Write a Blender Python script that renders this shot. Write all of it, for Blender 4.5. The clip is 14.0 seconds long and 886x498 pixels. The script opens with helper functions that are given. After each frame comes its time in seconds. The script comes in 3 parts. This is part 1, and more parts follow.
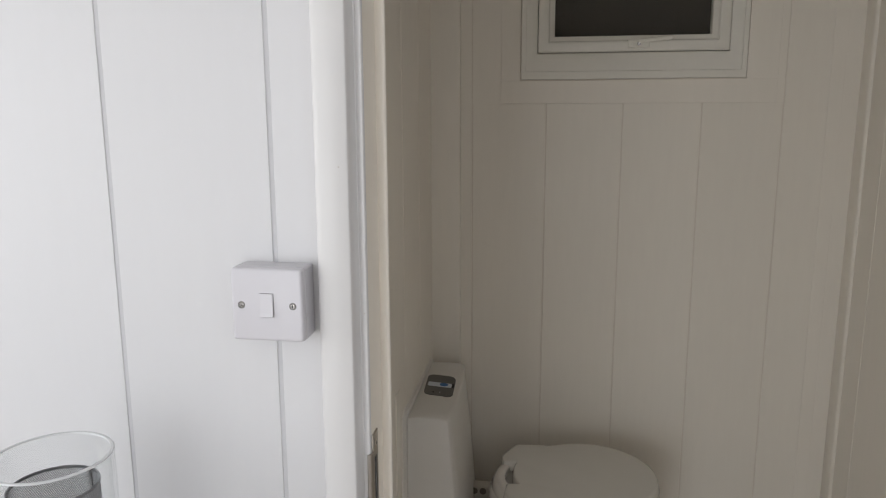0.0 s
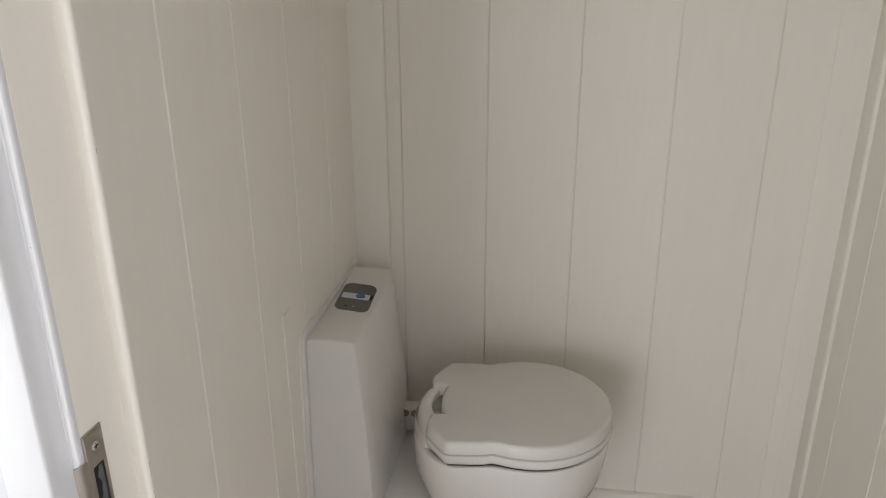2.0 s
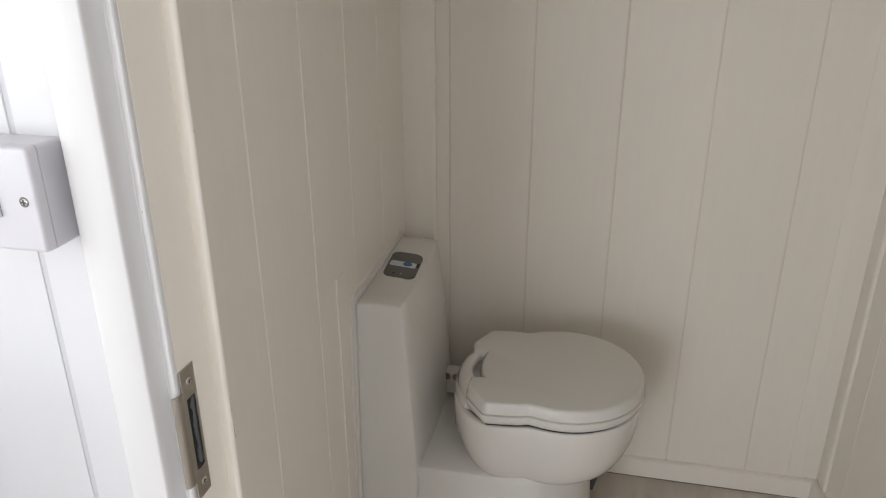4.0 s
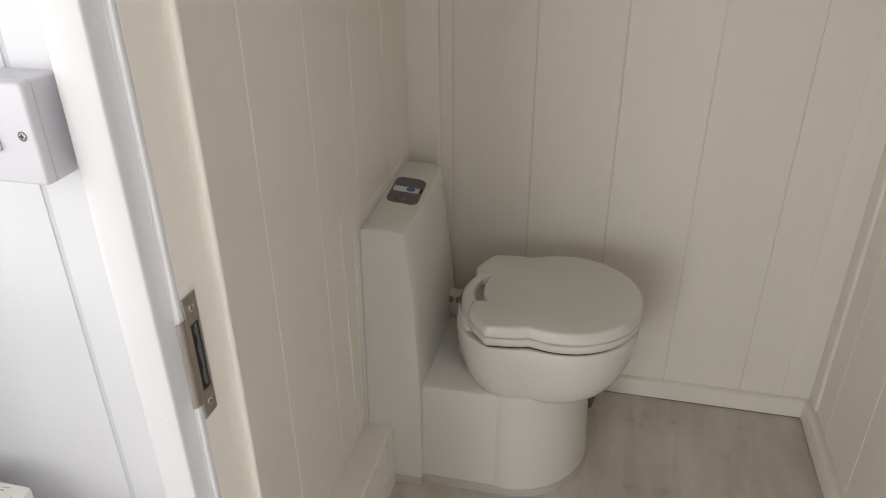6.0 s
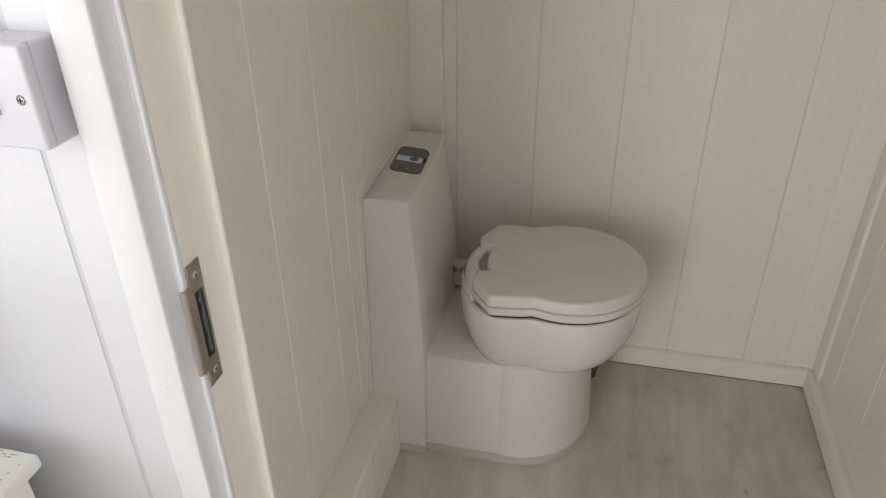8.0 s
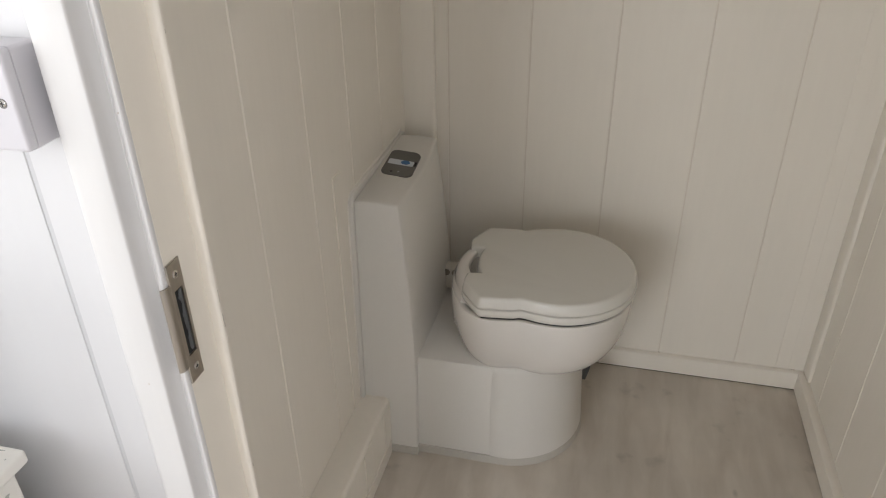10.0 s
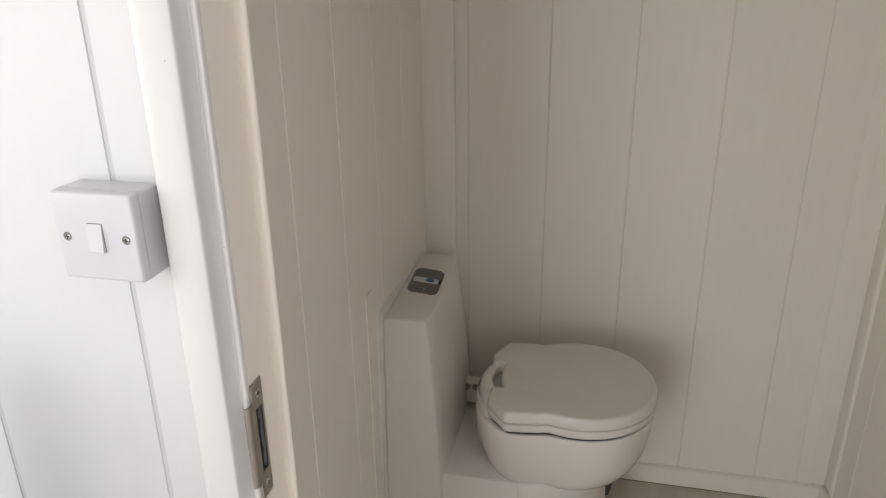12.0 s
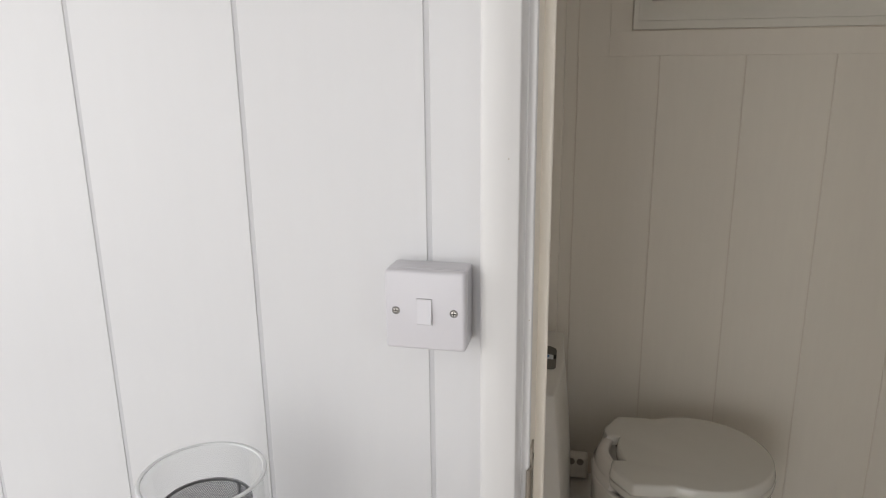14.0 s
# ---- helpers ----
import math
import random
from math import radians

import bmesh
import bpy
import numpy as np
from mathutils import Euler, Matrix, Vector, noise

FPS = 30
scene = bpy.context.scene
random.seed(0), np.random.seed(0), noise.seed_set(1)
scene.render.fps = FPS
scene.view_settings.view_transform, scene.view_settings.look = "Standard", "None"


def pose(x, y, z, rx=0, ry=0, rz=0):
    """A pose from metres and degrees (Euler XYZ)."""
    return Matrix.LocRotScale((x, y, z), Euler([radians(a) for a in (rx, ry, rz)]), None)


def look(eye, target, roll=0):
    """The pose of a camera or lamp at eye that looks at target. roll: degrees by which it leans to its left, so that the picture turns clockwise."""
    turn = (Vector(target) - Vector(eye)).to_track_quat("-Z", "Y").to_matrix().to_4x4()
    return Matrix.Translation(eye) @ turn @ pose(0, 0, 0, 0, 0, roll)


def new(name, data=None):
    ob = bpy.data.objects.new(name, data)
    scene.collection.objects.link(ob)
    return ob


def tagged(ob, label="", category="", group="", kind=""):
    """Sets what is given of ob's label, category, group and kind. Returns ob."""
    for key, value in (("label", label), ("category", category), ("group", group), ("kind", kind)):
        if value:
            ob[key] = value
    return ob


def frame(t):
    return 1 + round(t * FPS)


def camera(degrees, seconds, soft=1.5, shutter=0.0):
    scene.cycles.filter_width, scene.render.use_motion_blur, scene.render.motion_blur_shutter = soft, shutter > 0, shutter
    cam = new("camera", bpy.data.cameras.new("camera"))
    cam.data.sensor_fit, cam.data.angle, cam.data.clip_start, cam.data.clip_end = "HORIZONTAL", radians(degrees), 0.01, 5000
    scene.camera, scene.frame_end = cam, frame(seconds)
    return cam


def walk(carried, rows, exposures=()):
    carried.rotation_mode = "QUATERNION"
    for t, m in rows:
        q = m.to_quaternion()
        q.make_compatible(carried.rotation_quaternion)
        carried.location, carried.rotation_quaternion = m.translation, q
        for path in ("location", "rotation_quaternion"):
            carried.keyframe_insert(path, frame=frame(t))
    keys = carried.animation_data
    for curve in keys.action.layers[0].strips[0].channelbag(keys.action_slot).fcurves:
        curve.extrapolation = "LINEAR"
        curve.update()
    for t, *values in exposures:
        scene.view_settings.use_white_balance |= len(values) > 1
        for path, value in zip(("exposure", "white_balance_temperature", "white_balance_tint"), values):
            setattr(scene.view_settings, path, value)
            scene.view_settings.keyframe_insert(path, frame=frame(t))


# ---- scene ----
cam = camera(63.2, 14.0, soft=1.1)
PATH = [
    (0, (0.282, -0.783, 1.382), (-0.013, 1.163, 1.025), -0.2),
    (0.5, (0.357, -0.628, 1.368), (0.063, 1.261, 0.781), -0.3),
    (1, (0.399, -0.457, 1.346), (0.125, 1.407, 0.674), -0.3),
    (1.5, (0.424, -0.42, 1.327), (0.147, 1.442, 0.652), -0.1),
    (2, (0.413, -0.405, 1.32), (0.124, 1.455, 0.645), -0.3),
    (2.5, (0.392, -0.392, 1.344), (0.083, 1.466, 0.672), -0.3),
    (3, (0.418, -0.457, 1.347), (0.069, 1.389, 0.661), -0.1),
    (3.5, (0.429, -0.472, 1.35), (0.053, 1.361, 0.644), -0.1),
    (4, (0.424, -0.48, 1.347), (0.022, 1.331, 0.6), -0.2),
    (6.5, (0.443, -0.488, 1.369), (0.036, 1.21, 0.394), -0.6),
    (7, (0.433, -0.499, 1.375), (0.026, 1.189, 0.383), -0.7),
    (7.5, (0.421, -0.497, 1.368), (0.016, 1.184, 0.363), -0.7),
    (8, (0.437, -0.482, 1.353), (0.03, 1.195, 0.341), -0.7),
    (10.5, (0.469, -0.502, 1.361), (0.051, 1.184, 0.371), -0.8),
    (11, (0.45, -0.533, 1.371), (0.034, 1.174, 0.416), -0.7),
    (11.5, (0.448, -0.542, 1.38), (0.025, 1.211, 0.516), -0.8),
    (12, (0.411, -0.56, 1.397), (-0.015, 1.255, 0.674), -0.8),
    (12.5, (0.383, -0.594, 1.413), (-0.044, 1.268, 0.822), -0.7),
    (13, (0.288, -0.643, 1.416), (-0.134, 1.237, 0.88), -0.7),
    (13.5, (0.211, -0.686, 1.437), (-0.215, 1.196, 0.914), -0.6),
    (14, (0.142, -0.705, 1.426), (-0.289, 1.178, 0.909), -0.7),
]
EXPOSURES = [(0.0, -0.60, 6350, 10), (0.5, -0.44, 6400, 10), (1.0, -0.01, 6020, 10), (1.5, 0.14, 6070, 10), (2.0, 0.14, 6170, 10), (2.5, 0.11, 6070, 10), (3.5, 0.04, 6170, 10), (4.0, -0.01, 6270, 10),
             (6.5, -0.02, 6420, 10), (10.5, 0.03, 6420, 10), (11.5, -0.05, 6420, 10), (12.0, -0.16, 6550, 10), (12.5, -0.25, 6600, 10), (13.0, -0.43, 6650, 10), (14.0, -0.60, 6550, 10)]
walk(cam, [(t, look(eye, target, roll)) for t, eye, target, roll in PATH], EXPOSURES)
LIGHT_LEFT, FILL_RIGHT, LIGHT_REAR = 36.0, 9.5, 44.0

# ---------------------------------------------------------------- world and light
world = bpy.data.worlds.new("sky")
scene.world = world
world.use_nodes = True
wn = world.node_tree
sky = wn.nodes.new("ShaderNodeTexSky")
sky.sky_type, sky.sun_disc = "NISHITA", False
sky.sun_elevation, sky.sun_rotation = radians(38), radians(250)
wn.links.new(sky.outputs[0], wn.nodes["Background"].inputs[0])
wn.nodes["Background"].inputs[1].default_value = 0.10

sun = new("sun", bpy.data.lights.new("sun", "SUN"))
sun.data.energy, sun.data.angle, sun.data.color = 0.8, radians(12), (1.0, 0.96, 0.9)
sun.matrix_world = look((-3, -2.0, 4), (0, 0, 1))


def area_lamp(name, eye, target, w, h, watts, colour):
    ob = new(name, bpy.data.lights.new(name, "AREA"))
    ob.data.shape, ob.data.size, ob.data.size_y = "RECTANGLE", w, h
    ob.data.energy, ob.data.color = watts, colour
    ob.matrix_world = look(eye, target)
    return ob


# daylight standing in the assumed window and glazed door openings of the living space
SKYLIGHT = (0.965, 0.98, 1.0)
area_lamp("daylight_left", (-1.66, -1.40, 1.365), (0, -1.40, 1.365), 2.20, 1.03, LIGHT_LEFT, SKYLIGHT)
# fill lamp in an invented opening, added to brighten the toilet room's left wall
area_lamp("fill_right", (1.42, -1.50, 1.45), (0, -1.50, 1.45), 0.90, 0.86, FILL_RIGHT, SKYLIGHT)
area_lamp("daylight_rear", (-0.80, -3.44, 1.05), (-0.80, 0, 1.05), 1.36, 1.86, LIGHT_REAR, SKYLIGHT)

# ---------------------------------------------------------------- materials


def material(name, base, rough=0.5, metal=0.0, grain=40.0, vary=0.06, bump=0.02, stretch=(1, 1, 1), coat=0.0):
    """Painted or solid surface: two scales of tone variation, fine relief, uneven gloss."""
    m = bpy.data.materials.new(name)
    m.use_nodes = True
    nt = m.node_tree
    n, l = nt.nodes, nt.links
    bsdf = n["Principled BSDF"]
    bsdf.inputs["Metallic"].default_value = metal
    bsdf.inputs["Coat Weight"].default_value = coat
    tc = n.new("ShaderNodeTexCoord")
    mp = n.new("ShaderNodeMapping")
    mp.inputs["Scale"].default_value = stretch
    l.new(tc.outputs["Object"], mp.inputs[0])
    fine = n.new("ShaderNodeTexNoise")
    fine.inputs["Scale"].default_value, fine.inputs["Detail"].default_value = grain, 6
    l.new(mp.outputs[0], fine.inputs["Vector"])
    broad = n.new("ShaderNodeTexNoise")
    broad.inputs["Scale"].default_value, broad.inputs["Detail"].default_value = grain * 0.06, 3
    l.new(mp.outputs[0], broad.inputs["Vector"])
    add = n.new("ShaderNodeMath")
    add.operation = "ADD"
    l.new(fine.outputs[0], add.inputs[0])
    l.new(broad.outputs[0], add.inputs[1])
    ramp = n.new("ShaderNodeMapRange")
    ramp.clamp = False
    ramp.inputs[1].default_value, ramp.inputs[2].default_value = 0.6, 1.4
    ramp.inputs[3].default_value, ramp.inputs[4].default_value = 1 - vary, 1 + vary
    l.new(add.outputs[0], ramp.inputs[0])
    info = n.new("ShaderNodeObjectInfo")
    per = n.new("ShaderNodeMapRange")
    per.inputs[3].default_value, per.inputs[4].default_value = 1 - vary * 0.5, 1 + vary * 0.5
    l.new(info.outputs["Random"], per.inputs[0])
    mul = n.new("ShaderNodeMath")
    mul.operation = "MULTIPLY"
    l.new(ramp.outputs[0], mul.inputs[0])
    l.new(per.outputs[0], mul.inputs[1])
    tone = n.new("ShaderNodeVectorMath")
    tone.operation = "SCALE"
    tone.inputs[0].default_value = base
    l.new(mul.outputs[0], tone.inputs["Scale"])
    l.new(tone.outputs[0], bsdf.inputs["Base Color"])
    gloss = n.new("ShaderNodeMapRange")
    gloss.inputs[3].default_value, gloss.inputs[4].default_value = max(0.03, rough - 0.08), rough + 0.08
    l.new(broad.outputs[0], gloss.inputs[0])
    l.new(gloss.outputs[0], bsdf.inputs["Roughness"])
    if bump:
        b = n.new("ShaderNodeBump")
        b.inputs["Strength"].default_value, b.inputs["Distance"].default_value = 0.5, bump * 0.02
        l.new(fine.outputs[0], b.inputs["Height"])
        l.new(b.outputs[0], bsdf.inputs["Normal"])
    return m


WHITE = material("white_satin_paint", (0.635, 0.627, 0.633), 0.42, grain=60, vary=0.012, bump=0.02, stretch=(1, 1, 0.12))
FRAME = material("white_gloss_woodwork", (0.675, 0.66, 0.65), 0.34, grain=70, vary=0.015, bump=0.03, stretch=(1, 1, 0.1))
CREAM = material("warm_white_satin_paint", (0.865, 0.805, 0.712), 0.40, grain=60, vary=0.02, bump=0.03, stretch=(1, 1, 0.12))
# wall paints darkened so the shade inside the board grooves is in the colour
GROOVE_SHADE_WARM = material("warm_groove_shade_paint", (0.80, 0.725, 0.63), 0.6, grain=80, vary=0.03, bump=0.02)
GROOVE_SHADE = material("groove_shade_paint", (0.54, 0.535, 0.545), 0.6, grain=80, vary=0.03, bump=0.02)
WINPAINT = material("window_paint", (0.80, 0.765, 0.685), 0.36, grain=60, vary=0.02, bump=0.03)
CEIL = material("ceiling_paint", (0.74, 0.73, 0.71), 0.6, grain=50, vary=0.02)
PLASTIC = material("white_switch_plastic", (0.59, 0.572, 0.597), 0.30, grain=40, vary=0.003, bump=0.0)
TOILET = material("white_moulded_plastic", (0.755, 0.723, 0.670), 0.33, grain=90, vary=0.012, bump=0.0)
LIDMAT = material("glossy_lid_plastic", (0.745, 0.715, 0.655), 0.15, grain=350, vary=0.01, bump=0.0)
BOWLMAT = material("glazed_bowl_ceramic", (0.79, 0.745, 0.69), 0.12, grain=60, vary=0.01, bump=0.0, coat=0.35)
# the panel's own grey; also paints the shaded gaps on the switch
GREY = material("grey_panel_and_gap_shade", (0.13, 0.12, 0.11), 0.42, grain=300, vary=0.05, bump=0.01)
LEVER = material("dark_grey_plastic", (0.10, 0.105, 0.11), 0.45, grain=300, vary=0.05)
# near-black: stands in for shade in gaps and slots; also the panel's marks
BLACK = material("black_shade_and_marks", (0.012, 0.012, 0.012), 0.7, grain=200, vary=0.1)
BLUE = material("blue_button", (0.02, 0.13, 0.36), 0.35, grain=300, vary=0.03)
LABEL = material("pale_label", (0.66, 0.70, 0.74), 0.4, grain=300, vary=0.02)
STEEL = material("brushed_nickel", (0.43, 0.395, 0.35), 0.34, 1.0, grain=260, vary=0.12, bump=0.02, stretch=(1, 1, 0.2))
SCREW = material("zinc_screw", (0.66, 0.63, 0.60), 0.26, 1.0, grain=400, vary=0.1)
MESHMAT = material("dark_zinc_gauze", (0.26, 0.26, 0.27), 0.42, 1.0, grain=300, vary=0.15)
BACKDROP = material("dark_brown_backdrop", (0.080, 0.066, 0.054), 0.75, grain=120, vary=0.25, bump=0.05)
HOLE = material("shaded_hole_plastic", (0.24, 0.205, 0.165), 0.6, grain=200, vary=0.08)
# toilet plastic darkened to put the shade along the foot into its colour
BASE = material("foot_shade_plastic", (0.57, 0.535, 0.48), 0.45, grain=120, vary=0.03, bump=0.0)
TROUGH = material("trough_shade_plastic", (0.42, 0.40, 0.37), 0.4, grain=200, vary=0.04, bump=0.0)
FENDER = material("pipe_white", (0.66, 0.61, 0.53), 0.4, grain=200, vary=0.04)


def thin_glass(name, tint):
    """Clear wall of a vessel: lets light straight through, with a sheen at grazing angles."""
    m = bpy.data.materials.new(name)
    m.use_nodes = True
    n, l = m.node_tree.nodes, m.node_tree.links
    n.remove(n["Principled BSDF"])
    clear, sheen, mix, edge, power = (n.new("ShaderNode" + k) for k in ("BsdfTransparent", "BsdfGlossy", "MixShader", "LayerWeight", "Math"))
    clear.inputs[0].default_value = (*tint, 1)
    sheen.inputs["Roughness"].default_value, power.operation = 0.05, "MULTIPLY"
    edge.inputs[0].default_value, power.inputs[1].default_value = 0.25, 0.30
    l.new(edge.outputs["Facing"], power.inputs[0])
    l.new(power.outputs[0], mix.inputs[0])
    l.new(clear.outputs[0], mix.inputs[1])
    l.new(sheen.outputs[0], mix.inputs[2])
    l.new(mix.outputs[0], n["Material Output"].inputs[0])
    return m


GLASS = thin_glass("clear_glass", (0.97, 0.975, 0.975))
RIM = material("ground_glass_rim", (0.66, 0.665, 0.67), 0.25, grain=200, vary=0.05, bump=0.0)
PANE = thin_glass("window_glass", (0.96, 0.97, 0.96))


def floor_material():
    """Pale limed-oak vinyl: long soft grain, planks of slightly different tone, knots and scuffs."""
    m = bpy.data.materials.new("limed_oak_vinyl")
    m.use_nodes = True
    nt = m.node_tree
    n, l = nt.nodes, nt.links
    bsdf = n["Principled BSDF"]
    tc = n.new("ShaderNodeTexCoord")
    grain_map = n.new("ShaderNodeMapping")
    grain_map.inputs["Scale"].default_value = (7, 1.4, 1)
    l.new(tc.outputs["Object"], grain_map.inputs[0])
    grain = n.new("ShaderNodeTexNoise")
    grain.inputs["Scale"].default_value, grain.inputs["Detail"].default_value = 3.0, 8
    grain.inputs["Distortion"].default_value = 0.6
    l.new(grain_map.outputs[0], grain.inputs["Vector"])
    ramp = n.new("ShaderNodeValToRGB")
    ramp.color_ramp.elements[0].position, ramp.color_ramp.elements[0].color = 0.30, (0.565, 0.50, 0.425, 1)
    ramp.color_ramp.elements[1].position, ramp.color_ramp.elements[1].color = 0.68, (0.66, 0.60, 0.525, 1)
    l.new(grain.outputs[0], ramp.inputs[0])
    broad = n.new("ShaderNodeTexNoise")
    broad.inputs["Scale"].default_value, broad.inputs["Detail"].default_value = 4.5, 4
    l.new(tc.outputs["Object"], broad.inputs["Vector"])
    knots_map = n.new("ShaderNodeMapping")
    knots_map.inputs["Scale"].default_value = (13.0, 6.5, 1)
    l.new(tc.outputs["Object"], knots_map.inputs[0])
    knots = n.new("ShaderNodeTexVoronoi")
    knots.inputs["Scale"].default_value = 1.0
    l.new(knots_map.outputs[0], knots.inputs["Vector"])
    spot = n.new("ShaderNodeMapRange")
    spot.inputs[1].default_value, spot.inputs[2].default_value = 0.02, 0.11
    spot.inputs[3].default_value, spot.inputs[4].default_value = 0.60, 1.0
    l.new(knots.outputs["Distance"], spot.inputs[0])
    tone = n.new("ShaderNodeMapRange")
    tone.inputs[1].default_value, tone.inputs[2].default_value = 0.3, 0.7
    tone.inputs[3].default_value, tone.inputs[4].default_value = 0.90, 1.08
    l.new(broad.outputs[0], tone.inputs[0])
    mul = n.new("ShaderNodeMath")
    mul.operation = "MULTIPLY"
    l.new(spot.outputs[0], mul.inputs[0])
    l.new(tone.outputs[0], mul.inputs[1])
    smudge = n.new("ShaderNodeTexNoise")
    smudge.inputs["Scale"].default_value, smudge.inputs["Detail"].default_value = 11.0, 5
    l.new(tc.outputs["Object"], smudge.inputs["Vector"])
    dirt = n.new("ShaderNodeMapRange")
    dirt.inputs[1].default_value, dirt.inputs[2].default_value = 0.62, 0.72
    dirt.inputs[3].default_value, dirt.inputs[4].default_value = 1.0, 0.80
    l.new(smudge.outputs[0], dirt.inputs[0])
    both = n.new("ShaderNodeMath")
    both.operation = "MULTIPLY"
    l.new(mul.outputs[0], both.inputs[0])
    l.new(dirt.outputs[0], both.inputs[1])
    sc = n.new("ShaderNodeVectorMath")
    sc.operation = "SCALE"
    l.new(ramp.outputs[0], sc.inputs[0])
    l.new(both.outputs[0], sc.inputs["Scale"])
    l.new(sc.outputs[0], bsdf.inputs["Base Color"])
    bsdf.inputs["Roughness"].default_value = 0.42
    b = n.new("ShaderNodeBump")
    b.inputs["Strength"].default_value, b.inputs["Distance"].default_value = 0.3, 0.0006
    l.new(grain.outputs[0], b.inputs["Height"])
    l.new(b.outputs[0], bsdf.inputs["Normal"])
    return m


def worn_paint():
    """Off-white furniture paint, rubbed through to grey undercoat in flecks."""
    m = material("worn_cream_furniture_paint", (0.78, 0.75, 0.69), 0.45, grain=45, vary=0.03, bump=0.04)
    nt = m.node_tree
    n, l = nt.nodes, nt.links
    bsdf = n["Principled BSDF"]
    tone = bsdf.inputs["Base Color"].links[0].from_socket
    tc = n.new("ShaderNodeTexCoord")
    flake = n.new("ShaderNodeTexNoise")
    flake.inputs["Scale"].default_value, flake.inputs["Detail"].default_value = 34, 5
    l.new(tc.outputs["Object"], flake.inputs["Vector"])
    cut = n.new("ShaderNodeMapRange")
    cut.inputs[1].default_value, cut.inputs[2].default_value = 0.665, 0.68
    l.new(flake.outputs[0], cut.inputs[0])
    mix = n.new("ShaderNodeMix")
    mix.data_type = "RGBA"
    mix.inputs[7].default_value = (0.42, 0.42, 0.38, 1)
    l.new(cut.outputs[0], mix.inputs[0])
    l.new(tone, mix.inputs[6])
    l.new(mix.outputs[2], bsdf.inputs["Base Color"])
    return m


FLOOR = floor_material()
WORN = worn_paint()
FLAKE = material("grey_undercoat", (0.40, 0.40, 0.36), 0.7, grain=120, vary=0.15)

# ---------------------------------------------------------------- mesh helpers


def part(name, bm, mat, parent=None, label="", smooth=False):
    """Link a bmesh as one mesh object, under a thing or a part."""
    me = bpy.data.meshes.new(name)
    bmesh.ops.recalc_face_normals(bm, faces=bm.faces)
    if smooth:
        for f in bm.faces:
            f.smooth = True
    bm.to_mesh(me)
    bm.free()
    if smooth:
        me.set_sharp_from_angle(angle=radians(38))
    me.materials.append(mat)
    ob = new(name, me)
    ob.parent = parent
    if label:
        ob["label"] = label
    return ob


def thing(name, at, label, category, group="", kind=""):
    ob = new(name)
    ob.location = at
    ob.empty_display_size = 0.05
    bpy.context.view_layer.update()
    return tagged(ob, label, category, group, kind)


def under(ob, parent):
    """Hang a world-placed mesh under a parent without moving it."""
    ob.parent = parent
    ob.matrix_parent_inverse = Matrix.Translation(-parent.matrix_world.translation)
    return ob


def box(x0, x1, y0, y1, z0, z1, bevel=0.0, seg=2, bm=None):
    bm = bm or bmesh.new()
    vs = bmesh.ops.create_cube(bm, size=1.0)["verts"]
    bmesh.ops.scale(bm, vec=(x1 - x0, y1 - y0, z1 - z0), verts=vs)
    bmesh.ops.translate(bm, vec=((x0 + x1) / 2, (y0 + y1) / 2, (z0 + z1) / 2), verts=vs)
    if bevel:
        es = list({e for v in vs for e in v.link_edges})
        bmesh.ops.bevel(bm, geom=es, offset=bevel, segments=seg, affect="EDGES", profile=0.5)
    return bm


def loft(rings, caps=True, closed=False):
    bm = bmesh.new()
    rows = [[bm.verts.new(p) for p in ring] for ring in rings]
    k = len(rows[0])
    pairs = list(zip(rows, rows[1:])) + ([(rows[-1], rows[0])] if closed else [])
    for a, b in pairs:
        for i in range(k):
            bm.faces.new((a[i], a[(i + 1) % k], b[(i + 1) % k], b[i]))
    if caps and not closed:
        bm.faces.new(rows[0])
        bm.faces.new(rows[-1])
    return bm


def rounded(w, h, r, seg=6):
    """Outline of a rounded rectangle about the origin."""
    out = []
    for cx, cy, a0 in ((w / 2 - r, h / 2 - r, 0), (-w / 2 + r, h / 2 - r, 90), (-w / 2 + r, -h / 2 + r, 180), (w / 2 - r, -h / 2 + r, 270)):
        for i in range(seg + 1):
            a = radians(a0 + 90 * i / seg)
            out.append((cx + r * math.cos(a), cy + r * math.sin(a)))
    return out


def offset(outline, d):
    """Move a counter-clockwise outline inwards by d."""
    out, k = [], len(outline)
    for i in range(k):
        p, q, s = Vector(outline[i - 1]), Vector(outline[i]), Vector(outline[(i + 1) % k])
        t = (s - p)
        t = t.normalized() if t.length else Vector((1, 0))
        out.append((q.x - t.y * d, q.y + t.x * d))
    return out


def smooth_loop(points, n):
    """A closed curve through the points, as n even steps."""
    dense, k = [], len(points)
    for i in range(k):
        p0, p1, p2, p3 = (Vector(points[(i + j - 1) % k]) for j in range(4))
        for s in range(12):
            t = s / 12
            dense.append(0.5 * ((2 * p1) + (p2 - p0) * t + (2 * p0 - 5 * p1 + 4 * p2 - p3) * t * t + (3 * p1 - p0 - 3 * p2 + p3) * t ** 3))
    length = [0.0]
    for a, b in zip(dense, dense[1:] + dense[:1]):
        length.append(length[-1] + (b - a).length)
    out, j = [], 0
    for i in range(n):
        d = length[-1] * i / n
        while length[j + 1] < d:
            j += 1
        f = (d - length[j]) / max(1e-9, length[j + 1] - length[j])
        p = dense[j].lerp(dense[(j + 1) % len(dense)], f)
        out.append((p.x, p.y))
    return out


